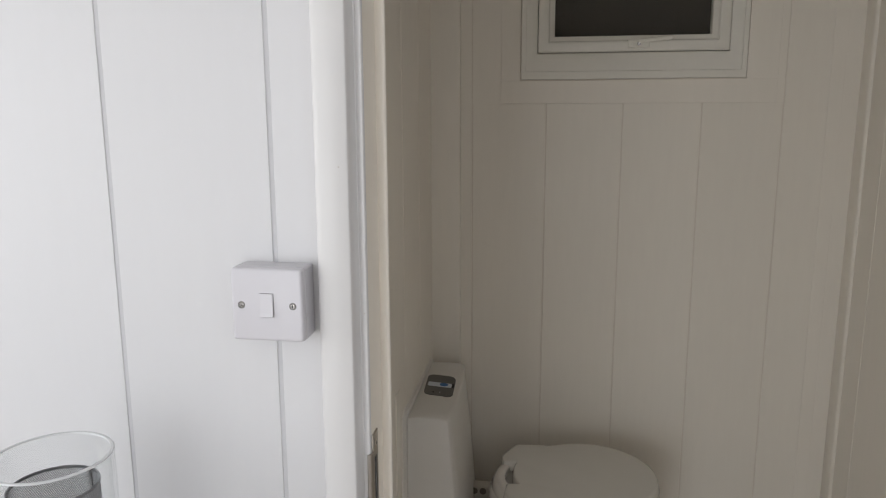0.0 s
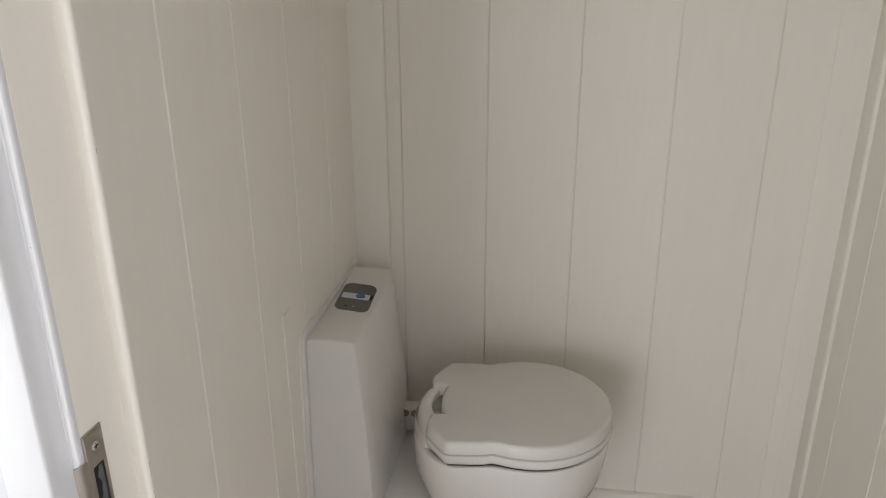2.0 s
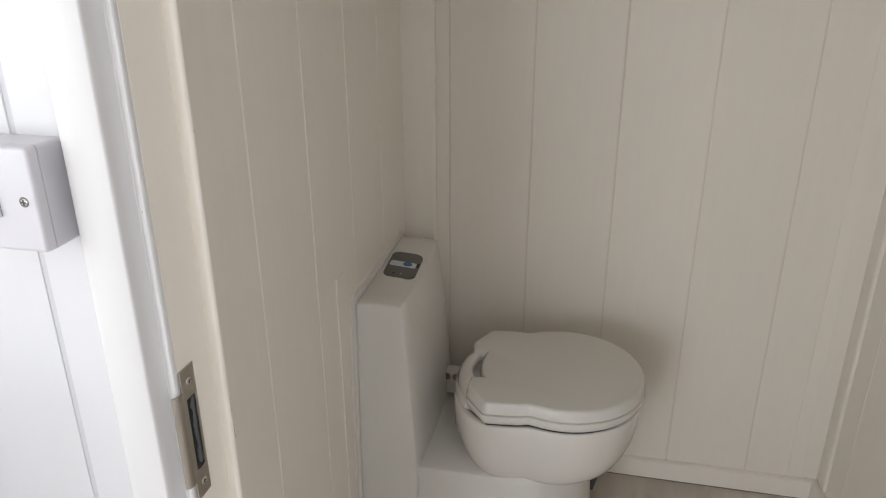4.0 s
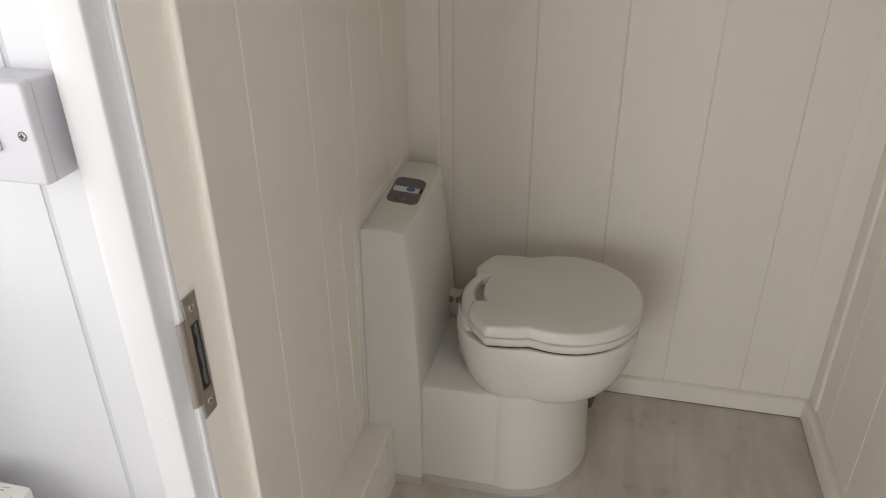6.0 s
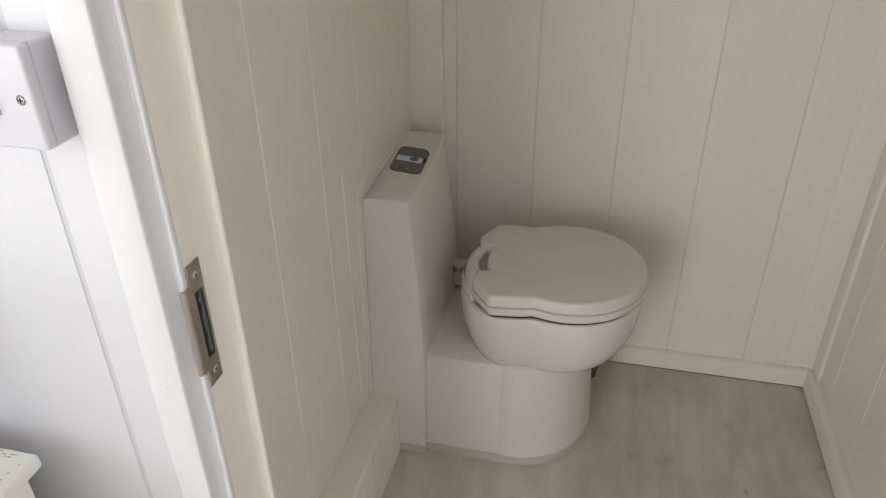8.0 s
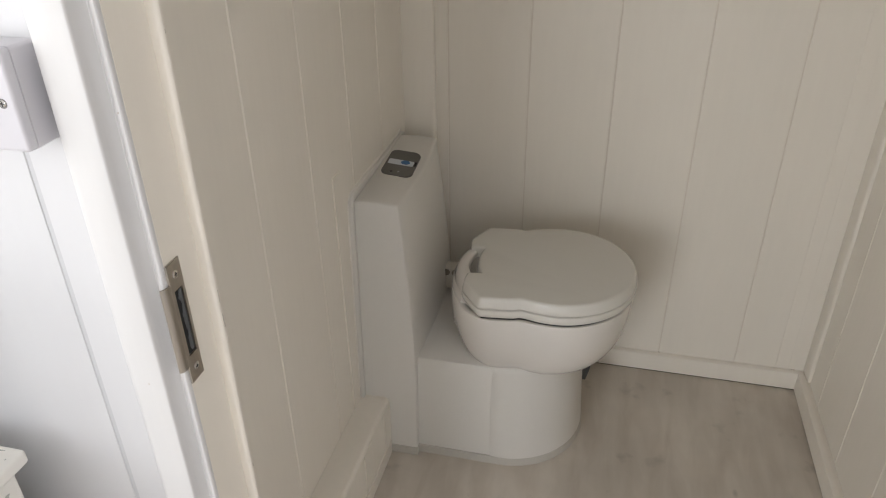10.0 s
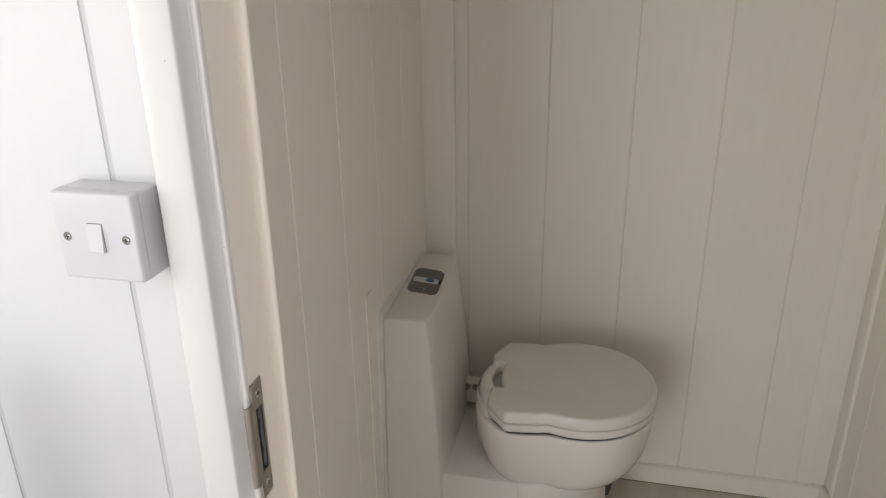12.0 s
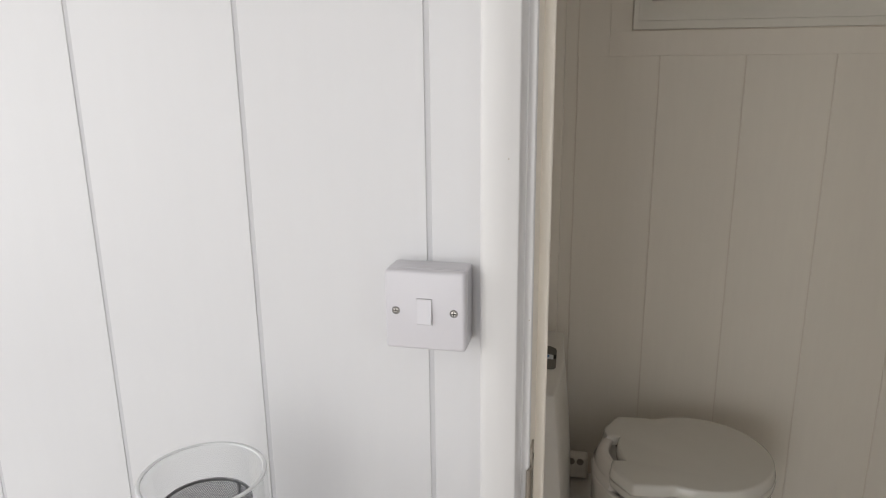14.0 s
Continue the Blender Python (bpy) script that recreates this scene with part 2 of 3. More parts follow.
def lathe(profile, at, n=48, caps=False):
    rings = [[(at[0] + r * math.cos(2 * math.pi * i / n), at[1] + r * math.sin(2 * math.pi * i / n), at[2] + z) for i in range(n)] for r, z in profile]
    return loft(rings, caps)


def cylinder_y(cx, y0, y1, cz, r, n=20, bevel=0.0):
    prof = [(r, y1), (r, y0 + bevel), (r - bevel, y0)] if bevel else [(r, y1), (r, y0)]
    return loft([[(cx + q * math.cos(2 * math.pi * i / n), y, cz + q * math.sin(2 * math.pi * i / n)) for i in range(n)] for q, y in prof])


def board_mesh(name, w, h, t, chamfer, mat):
    """An upright board, face towards -y, width along x, its two long front edges eased."""
    sec = [(-w / 2, t), (-w / 2, chamfer), (-w / 2 + chamfer, 0), (w / 2 - chamfer, 0), (w / 2, chamfer), (w / 2, t)]
    bm = loft([[(x, y, z) for x, y in sec] for z in (0, h)])
    bmesh.ops.recalc_face_normals(bm, faces=bm.faces)
    me = bpy.data.meshes.new(name)
    bm.to_mesh(me)
    bm.free()
    me.materials.append(mat)
    return me


def clad(parent, edges, z0, z1, gap, chamfer, mat, place, t=0.0021):
    """Boards between the given joints. place(centre) gives the pose of a board's foot."""
    store = {}
    for a, b in zip(edges, edges[1:]):
        w = round(b - a - gap, 4)
        key = (w, round(z1 - z0, 4))
        if key not in store:
            store[key] = board_mesh("board", w, z1 - z0, t, chamfer, mat)
        ob = new("board", store[key])
        ob.parent = parent
        ob.matrix_parent_inverse = Matrix.Translation(-parent.matrix_world.translation)
        ob.matrix_basis = place((a + b) / 2, z0)


def structure(name, bm, mat, label, category, smooth=False):
    return tagged(part(name, bm, mat, None, "", smooth), label, category, "", "structure")


# ---------------------------------------------------------------- the shell
XL, XR, YB = -0.055, 1.065, 1.245       # toilet room: left and right walls, back wall
HIGH = 2.20                             # ceiling
DX0, DX1, DTOP = 0.075, 0.775, 1.98     # doorway

structure("floor", box(-1.78, 1.5, -3.56, 1.36, -0.06, 0.0), FLOOR, "pale limed oak vinyl floor with soft grain and scuffs", "floor")
structure("ceiling", box(-1.78, 1.5, -3.56, 1.36, HIGH, HIGH + 0.06), CEIL, "plain white painted ceiling", "ceiling")

# partition between living space and toilet room, with the doorway through it
bm = box(-1.66, DX0 - 0.024, 0.0011, 0.085, 0.0, HIGH)
box(DX1 + 0.024, 1.38, 0.0011, 0.085, 0.0, HIGH, bm=bm)
box(DX0 - 0.024, DX1 + 0.024, 0.0011, 0.085, DTOP + 0.024, HIGH, bm=bm)
wall_part = structure("wall_partition", bm, GROOVE_SHADE, "white painted boarded partition wall with a doorway", "wall")
joints = [-1.635, -1.433, -1.233, -1.033, -0.833, -0.634, -0.4335, -0.2345, -0.0335, 0.0243]
clad(wall_part, joints, 0.0, HIGH, 0.0056, 0.0006, WHITE, lambda c, z: pose(c, 0, z), t=0.0017)
clad(wall_part, [0.832, 1.032, 1.232, 1.378], 0.0, HIGH, 0.0056, 0.0006, WHITE, lambda c, z: pose(c, 0, z), t=0.0017)

# back wall with the window opening
WX0, WX1, WZ0, WZ1 = 0.230, 0.737, 1.548, 2.034
bm = box(XL - 0.1, WX0, YB + 0.0022, YB + 0.09, 0.0, HIGH)
box(WX1, XR + 0.1, YB + 0.0022, YB + 0.09, 0.0, HIGH, bm=bm)
box(WX0, WX1, YB + 0.0022, YB + 0.09, 0.0, WZ0, bm=bm)
box(WX0, WX1, YB + 0.0022, YB + 0.09, WZ1, HIGH, bm=bm)
wall_back = structure("wall_back", bm, GROOVE_SHADE_WARM, "warm white tongue and groove boarded wall", "wall")
back_joints = [0.059, 0.262, 0.4665, 0.671, 0.875]
place_back = lambda c, z: pose(c, YB, z)
clad(wall_back, [XL + 0.001] + back_joints[:1], 0.0, HIGH, 0.0030, 0.0009, CREAM, place_back)
clad(wall_back, back_joints, 0.0, 1.42, 0.0030, 0.0009, CREAM, place_back)
clad(wall_back, [0.875, XR - 0.001], 0.0, HIGH, 0.0030, 0.0009, CREAM, place_back)

clad(wall_back, [0.059, 0.1375], 1.4205, HIGH, 0.0012, 0.0003, CREAM, place_back)
clad(wall_back, [0.8555, 0.875], 1.4205, HIGH, 0.0012, 0.0003, CREAM, place_back)

# side walls of the toilet room
wall_left = structure("wall_left", box(XL - 0.09, XL - 0.0022, 0.0855, YB + 0.0115, 0.0, HIGH), GROOVE_SHADE_WARM, "warm white boarded side wall beside the toilet", "wall")
clad(wall_left, [0.0865, 0.215, 0.42, 0.627, 0.833, 1.036, 1.231], 0.0, HIGH, 0.0014, 0.0019, CREAM, lambda c, z: pose(XL, c, z, 0, 0, 90))
wall_right = structure("wall_right", box(XR + 0.0022, XR + 0.09, 0.0855, YB + 0.0115, 0.0, HIGH), GROOVE_SHADE_WARM, "warm white boarded side wall", "wall")
clad(wall_right, [0.0865, 0.295, 0.495, 0.695, 0.897, 1.097, 1.235], 0.0, HIGH, 0.0014, 0.0019, CREAM, lambda c, z: pose(XR, c, z, 0, 0, -90))

# living space behind the camera: unseen walls that close it, openings assumed for the lamps
bm = box(-1.72, -1.60, -3.56, -2.50, 0.0, HIGH)
box(-1.72, -1.60, -0.30, 0.0, 0.0, HIGH, bm=bm)
box(-1.72, -1.60, -2.50, -0.30, 0.0, 0.85, bm=bm)
box(-1.72, -1.60, -2.50, -0.30, 1.88, HIGH, bm=bm)
structure("wall_side", bm, WHITE, "plain white wall with a window opening", "wall")
bm = box(-1.60, -1.48, -3.50, -3.38, 0.0, HIGH)
box(-0.12, 1.38, -3.50, -3.38, 0.0, HIGH, bm=bm)
box(-1.48, -0.12, -3.50, -3.38, 0.0, 0.12, bm=bm)
box(-1.48, -0.12, -3.50, -3.38, 1.98, HIGH, bm=bm)
structure("wall_rear", bm, WHITE, "plain white wall with a glazed door opening", "wall")
# this wall's opening is made up to let the right-hand fill lamp in
bm = box(1.384, 1.46, -3.50, -1.95, 0.0, HIGH)
box(1.384, 1.46, -1.05, 0.085, 0.0, HIGH, bm=bm)
box(1.384, 1.46, -1.95, -1.05, 0.0, 1.02, bm=bm)
box(1.384, 1.46, -1.95, -1.05, 1.88, HIGH, bm=bm)
structure("wall_far_side", bm, WHITE, "plain white unseen wall with an opening added for the fill lamp", "wall")

# ---------------------------------------------------------------- door lining and architrave
door = thing("door_1", (DX0, 0.04, 0), "white painted doorway lining with architrave, door removed from view", "doorway", kind="structure")
under(part("jamb", box(DX0 - 0.0235, DX0, 0.0062, 0.0845, 0.0, DTOP, 0.0003), CREAM), door)
under(part("jamb", box(DX1, DX1 + 0.0235, 0.0062, 0.0845, 0.0, DTOP, 0.0003), CREAM), door)
under(part("head", box(DX0 - 0.0235, DX1 + 0.0235, 0.0062, 0.0845, DTOP, DTOP + 0.0235, 0.0003), CREAM), door)
under(part("stop", box(DX0 - 0.0030, DX0 + 0.0115, 0.0600, 0.0690, 0.0, DTOP - 0.0120, 0.0042, 4), CREAM, None, "planted door stop with eased edge", True), door)
under(part("stop", box(DX1 - 0.0115, DX1 + 0.0030, 0.0600, 0.0690, 0.0, DTOP - 0.0120, 0.0042, 4), CREAM, None, "", True), door)
under(part("stop", box(DX0 - 0.0030, DX1 + 0.0030, 0.0602, 0.0692, DTOP - 0.0115, DTOP + 0.0030, 0.0042, 4), CREAM, None, "", True), door)


def architrave_section():
    """From the outer edge to the reveal: eased edge, flat, hollow, small bead."""
    sec = [(0.0, 0.006), (0.0, -0.0145), (0.0008, -0.0165), (0.0030, -0.0178), (0.0080, -0.0182), (0.0372, -0.0180)]
    sec += [(0.0384, -0.0172), (0.0391, -0.0155), (0.0396, -0.0096), (0.0402, -0.0042), (0.0412, 0.0004), (0.0425, 0.0032), (0.0438, 0.0037), (0.0453, 0.0026)]
    sec += [(0.0468, 0.0010), (0.0490, 0.0002), (0.0510, 0.0004), (0.0520, 0.0015), (0.0523, 0.0032), (0.0523, 0.006)]
    return sec


SEC = architrave_section()
under(part("architrave", loft([[(0.0225 + u, v, z) for u, v in SEC] for z in (0.0, DTOP + 0.052)]), FRAME, None, "white painted hollow-moulded architrave", True), door)
under(part("architrave", loft([[(DX1 + 0.0525 - u, v, z) for u, v in SEC] for z in (0.0, DTOP + 0.052)]), FRAME, None, "", True), door)
under(part("architrave", loft([[(x, v, DTOP + 0.0525 - u) for u, v in SEC] for x in (0.0745, DX1 + 0.0005)]), FRAME, None, "", True), door)

MARK = material("bare_wood_scuff", (0.52, 0.45, 0.37), 0.7, grain=300, vary=0.2)
for z, h, y in ((0.938, 0.016, 0.0505), (0.909, 0.012, 0.0512), (0.900, 0.005, 0.0520), (0.690, 0.006, 0.0515), (1.212, 0.004, 0.0508)):
    under(part("scuff", loft([[(DX0 + 0.0100 + a, y + 0.0135 + b, zz) for a, b in ((0.0, -0.0004), (0.0013, 0.0006), (0.0017, 0.0014), (0.0008, 0.0004))] for zz in (z - h / 2, z, z + h / 2)]), MARK, None, "rubbed scuff in the paint"), door)
for x, y, z in ((0.0715, 0.0003, 1.160), (0.0505, -0.0182, 1.330), (0.0440, -0.0182, 0.880)):
    under(part("nail_mark", box(x - 0.0006, x + 0.0006, y - 0.0002, y + 0.0006, z - 0.0007, z + 0.0007, 0.0002, 1), MARK, None, "tiny nail mark"), door)

# ---------------------------------------------------------------- latch keep on the jamb
keep = thing("latch_keep", (DX0, 0.02, 0.937), "brushed nickel latch strike plate screwed to the door jamb", "strike plate")
P0, P1 = DX0 + 0.0002, DX0 + 0.0020
corners = []
for sy, sz, y, z in ((1, 1, 0.0055, 0.8665), (-1, 1, 0.0280, 0.8665), (-1, -1, 0.0280, 1.0075), (1, -1, 0.0055, 1.0075)):
    iy, iz = (0.0105 if sy > 0 else 0.0235), (0.8990 if sz > 0 else 0.9770)
    corners.append([(P0, y, z), (P1 - 0.0005, y, z), (P1, y + sy * 0.0005, z + sz * 0.0005), (P1, iy, iz), (P0, iy, iz)])
bm = loft(corners, closed=True)
under(part("plate", bm, STEEL), keep)
# no hole is cut: a thin black sheet paints the recess's darkness
under(part("recess", box(DX0 + 0.0001, DX0 + 0.0006, 0.0106, 0.0234, 0.8992, 0.9768), BLACK, None, "black sheet standing in for the shaded latch recess"), keep)
torn = random.Random(11)
edge = [(0.0160 + 0.0022 * torn.random() - 0.0012 * math.sin(k * 0.9), 0.9050 + 0.0699 * k / 17) for k in range(18)]
ring = [(0.0218, 0.9020)] + [(0.0218, 0.9749)] + [(y, z) for y, z in reversed(edge)] + [(0.0188, 0.9020)]
under(part("insert", loft([[(x, y, z) for y, z in ring] for x in (DX0 + 0.0006, DX0 + 0.0014)]), LEVER, None, "folded steel box edge with torn wood beside it"), keep)
lip = []
for y, dx in ((0.0060, 0.0010), (0.0030, 0.0014), (0.0005, 0.0011), (-0.0020, 0.0002), (-0.0040, -0.0014), (-0.0048, -0.0032)):
    lip.append((DX0 + dx, y))
ring = [(x + 0.0011, y - 0.0004) for x, y in lip] + [(x - 0.0003, y + 0.0008) for x, y in reversed(lip)]
under(part("lip", loft([[(x, y, z) for x, y in ring] for z in (0.8880, 0.9870)]), STEEL, None, "curved lead-in lip", True), keep)
for z in (0.9935, 0.8820):
    bm = loft([[(DX0 + dx, 0.0170 + r * math.cos(2 * math.pi * i / 16), z + r * math.sin(2 * math.pi * i / 16)) for i in range(16)] for r, dx in ((0.0042, 0.0014), (0.0042, 0.0024), (0.0034, 0.0030))])
    s = under(part("screw", bm, SCREW, None, "", True), keep)
    # black bars on the head paint the shade of the cross slots
    for w, h in ((0.0046, 0.0008), (0.0008, 0.0046)):
        under(part("slot", box(DX0 + 0.0030, DX0 + 0.0032, 0.0170 - w / 2, 0.0170 + w / 2, z - h / 2, z + h / 2), BLACK), s)

# ---------------------------------------------------------------- light switch
SX, SZ = -0.0302, 1.1768
switch = thing("light_switch", (SX, 0, SZ), "white plastic surface-mounted single rocker light switch", "light switch")


def square(d):
    return rounded(0.0842 - 2 * d, 0.0846 - 2 * d, max(0.0018, 0.0036 - 0.4 * d), 5)


under(part("back_box", loft([[(SX + x, y, SZ + z) for x, z in square(d)] for y, d in ((-0.0002, 0.0006), (-0.0285, 0.0), (-0.0290, 0.0006))]), PLASTIC, None, "", True), switch)
rings = [(-0.0296, 0.0012), (-0.0300, 0.0002), (-0.0362, 0.0004), (-0.0382, 0.0010), (-0.0392, 0.0022), (-0.0395, 0.0038)]
plate = under(part("plate", loft([[(SX + x, y, SZ + z) for x, z in square(d)] for y, d in rings]), PLASTIC, None, "", True), switch)
# dark plate behind the rocker paints the shade of its gap
under(part("surround", box(SX - 0.0079, SX + 0.0079, -0.0397, -0.0390, SZ - 0.0136, SZ + 0.0137), GREY, None, "dark plate standing in for the shaded gap round the rocker"), switch)
bm = loft([[(SX + x, y, SZ + z) for x, y, z in ((-0.0075, -0.0395, zz), (-0.0075, -yy, zz), (0.0075, -yy, zz), (0.0075, -0.0395, zz))] for zz, yy in ((-0.0132, 0.0430), (-0.0125, 0.0435), (0.0, 0.0420), (0.0128, 0.0407), (0.0132, 0.0403))])
under(part("rocker", bm, PLASTIC, None, "white rocker tilted in at the top"), switch)
for sx in (-0.03015, 0.03015):
    s = under(part("screw", cylinder_y(SX + sx, -0.0404, -0.0390, SZ - 0.0005, 0.0031, 20, 0.0010), SCREW, None, "zinc plated cross-head screw", True), switch)
    # cross slots drawn as raised black bars, their shade painted on
    under(part("slot", box(SX + sx - 0.0022, SX + sx + 0.0022, -0.0406, -0.0403, SZ - 0.0010, SZ + 0.0000), BLACK), s)
    under(part("slot", box(SX + sx - 0.0005, SX + sx + 0.0005, -0.0406, -0.0403, SZ - 0.0027, SZ + 0.0017), BLACK), s)
    # grey ring stands in for the shaded recess round each screw
    ring_out = [(0.0042, -0.0394), (0.0042, -0.0397), (0.0031, -0.0397), (0.0031, -0.0394)]
    under(part("collar", loft([[(SX + sx + q * math.cos(2 * math.pi * i / 20), y, SZ - 0.0005 + q * math.sin(2 * math.pi * i / 20)) for i in range(20)] for q, y in ring_out], closed=True), GREY), s)

# ---------------------------------------------------------------- trims of the toilet room
structure("corner_post", box(XL - 0.0095, 0.0270, 1.2240, YB + 0.0015, 0.0, HIGH - 0.001, 0.0060, 4), CREAM, "warm white painted square corner post", "trim", True)
structure("corner_bead", box(1.0565, XR + 0.0110, 1.190, YB + 0.0100, 0.0590, HIGH - 0.001, 0.0070, 4), CREAM, "warm white painted flat corner strip with eased edge", "trim", True)
structure("joint_strip", box(0.905 + 0.078, 0.905 + 0.112, YB - 0.0022, YB - 0.0002, 0.0605, HIGH - 0.001, 0.0008), CREAM, "thin painted cover strip on the boards", "trim")


JOINT_BROWN = material("floor_joint_brown", (0.10, 0.075, 0.055), 0.8, grain=60, vary=0.3)


def skirting(along, length, at, turn, name):
    sec = [(0, 0), (-0.0115, 0), (-0.0118, 0.0028), (-0.0150, 0.0040), (-0.0150, 0.052), (-0.0138, 0.0565), (-0.010, 0.0592), (0, 0.0598)]
    bm = loft([[(a, y, z) for y, z in sec] for a in (0, length)])
    ob = structure(name, bm, FRAME if along == "front" else CREAM, "white painted narrow skirting board with rounded top", "skirting", True)
    ob.matrix_world = pose(*at, 0, 0, turn)
    # dark brown strip along the joint with the floor
    part("dirt_line", box(0.001, length - 0.001, -0.0132, -0.0110, 0.0002, 0.0030), JOINT_BROWN, ob, "dark brown strip in the joint with the floor")
    return ob


skirting("back", XR - 0.0155 - 0.10, (0.10, YB - 0.0003, 0.0), 0, "baseboard")
skirting("right", YB - 0.095, (XR - 0.0003 - 0.008, YB - 0.0005, 0.0), -90, "baseboard_side")
structure("skirting_fillet", box(XR - 0.0082, XR - 0.0002, 0.09, YB - 0.0155, 0.0, 0.0592), CREAM, "packing strip behind the skirting board", "trim")

for x, y, z, w in ((1.0290, YB - 0.0012, 0.0600, 0.0050), (0.6720, YB - 0.0008, 0.0600, 0.0030)):
    under(part("paint_gap", box(x - w, x + w, y - 0.0010, y + 0.0008, z - 0.0006, z + 0.0006, 0.0003, 1), MARK, None, "small gap in the filler"), wall_back)

# low boxed-in ledge along the side wall
ledge = thing("pipe_boxing", (XL, 0.42, 0), "white painted low pipe boxing along the wall, panelled front", "pipe boxing")
sec = [(XL + 0.0004, 0.0), (0.014, 0.0), (0.014, 0.158), (0.0125, 0.1635), (0.009, 0.1665), (0.005, 0.1675), (XL + 0.0004, 0.1675)]
under(part("casing", loft([[(x, y, z) for x, z in sec] for y in (0.0865, 0.7735)]), CREAM, None, "", True), ledge)
under(part("toe_strip", box(0.0135, 0.0180, 0.0870, 0.7640, 0.0, 0.040, 0.002), CREAM), ledge)
under(part("end_stile", box(0.0135, 0.0160, 0.725, 0.7720, 0.0395, 0.160, 0.0015), CREAM), ledge)
under(part("stile", box(0.0135, 0.0160, 0.585, 0.640, 0.0395, 0.160, 0.0015), CREAM), ledge)

# ---------------------------------------------------------------- window in the back wall
win = thing("window_1", (0.482, YB, 1.75), "white painted casement window closed against a dark backdrop", "window", kind="structure")
AX0, AX1, AZ0, AZ1 = 0.137, 0.856, 1.4205, HIGH - 0.001
bm = box(AX0, AX1, YB - 0.0030, YB + 0.0020, AZ0, 1.4815, 0.001)
box(AX0, 0.1895, YB - 0.0030, YB + 0.0020, 1.4812, AZ1, 0.001, bm=bm)
box(0.7775, AX1, YB - 0.0030, YB + 0.0020, 1.4812, AZ1, 0.001, bm=bm)
box(0.1918, 0.7752, YB - 0.0030, YB + 0.0020, 2.098, AZ1, 0.001, bm=bm)
under(part("surround", bm, CREAM, None, "flat painted boards round the window"), win)


def mitred(x0, x1, z0, z1, wide, high, profile):
    """Moulding mitred round a rectangle; profile runs from the outer to the inner edge."""
    rings = []
    for sx, sz, x, z in ((1, 1, x0, z0), (-1, 1, x1, z0), (-1, -1, x1, z1), (1, -1, x0, z1)):
        rings.append([(x + sx * wide * f, YB + y, z + sz * high * f) for f, y in profile])
    return loft(rings, closed=True)


FRAME_SEC = [(0.0, 0.045), (0.0, -0.0105), (0.02, -0.0125), (0.29, -0.0125), (0.31, -0.0105), (0.36, -0.0100), (0.72, -0.0050), (0.94, -0.0010), (1.0, 0.0015), (1.0, 0.045)]
SASH_SEC = [(0.0, 0.038), (0.0, -0.0030), (0.05, -0.0055), (0.14, -0.0065), (0.52, -0.0065), (0.62, -0.0045), (0.68, 0.0010), (0.74, 0.0030), (0.97, 0.0070), (1.0, 0.0090), (1.0, 0.038)]
under(part("frame", mitred(0.1922, 0.7748, 1.4842, 2.0975, 0.0425, 0.0690, FRAME_SEC), WINPAINT, None, "white painted mitred outer frame", True), win)
sash = under(part("sash", mitred(0.2366, 0.7304, 1.5552, 2.0265, 0.0435, 0.0420, SASH_SEC), WINPAINT, None, "white casement sash", True), win)
under(part("pane", box(0.2800, 0.6860, YB + 0.018, YB + 0.022, 1.5985, 1.9900), PANE), sash)
# board added behind the glass only to make the pane dark
under(part("blind", box(0.2310, 0.7360, YB + 0.046, YB + 0.052, 1.5490, 2.0330), BACKDROP, None, "dark brown backdrop board added behind the glass"), win)
stay = under(part("handle", box(0.472, 0.528, YB - 0.0105, YB - 0.0062, 1.5640, 1.5840, 0.002), WINPAINT, None, "white painted casement fastener"), win)
under(part("lever", loft([[(x, YB - 0.0150 + dy, 1.5800 + dz + (x - 0.50) * 0.10) for dy, dz in rounded(0.008, 0.011, 0.003, 3)] for x in (0.500, 0.540, 0.585)]), WINPAINT, None, "", True), stay)
under(part("pivot", cylinder_y(0.500, YB - 0.0145, YB - 0.0100, 1.5735, 0.0055, 18, 0.001), SCREW, None, "metal pivot screw", True), stay)

# ---------------------------------------------------------------- cassette toilet
TC = (0.388, 0.943)                     # middle of the round seat
TURN = radians(6.0)
toilet = thing("cassette_toilet", (0.25, 0.96, 0.0), "white plastic cassette toilet with closed lid and tall flush housing", "toilet")


def to_world(u, v):
    return TC[0] + u * math.cos(TURN) - v * math.sin(TURN), TC[1] + u * math.sin(TURN) + v * math.cos(TURN)


# flange against the wall
fl = rounded(0.412, 0.712, 0.024, 8)
under(part("flange", loft([[(x, 0.992 + a - (0.034 * (1 - (0.342 + b) / 0.69) if a < 0 else 0.0), max(0.0, 0.342 + b)) for a, b in offset(fl, d)] for x, d in ((XL + 0.0003, 0.0), (XL + 0.0075, 0.0), (XL + 0.0100, 0.0025))]), TOILET, None, "", True), toilet)


def housing_front(z):
    pts = ((0.0, 0.083), (0.25, 0.0825), (0.33, 0.080), (0.43, 0.0735), (0.53, 0.0655), (0.62, 0.0560), (0.74, 0.045))
    for (za, xa), (zb, xb) in zip(pts, pts[1:]):
        if z <= zb:
            return xa + (xb - xa) * (z - za) / (zb - za)
    return pts[-1][1]


def housing_top(y):
    """Nearly level, rising a little from the near end."""
    return 0.681 + 0.045 * (y - 0.80)


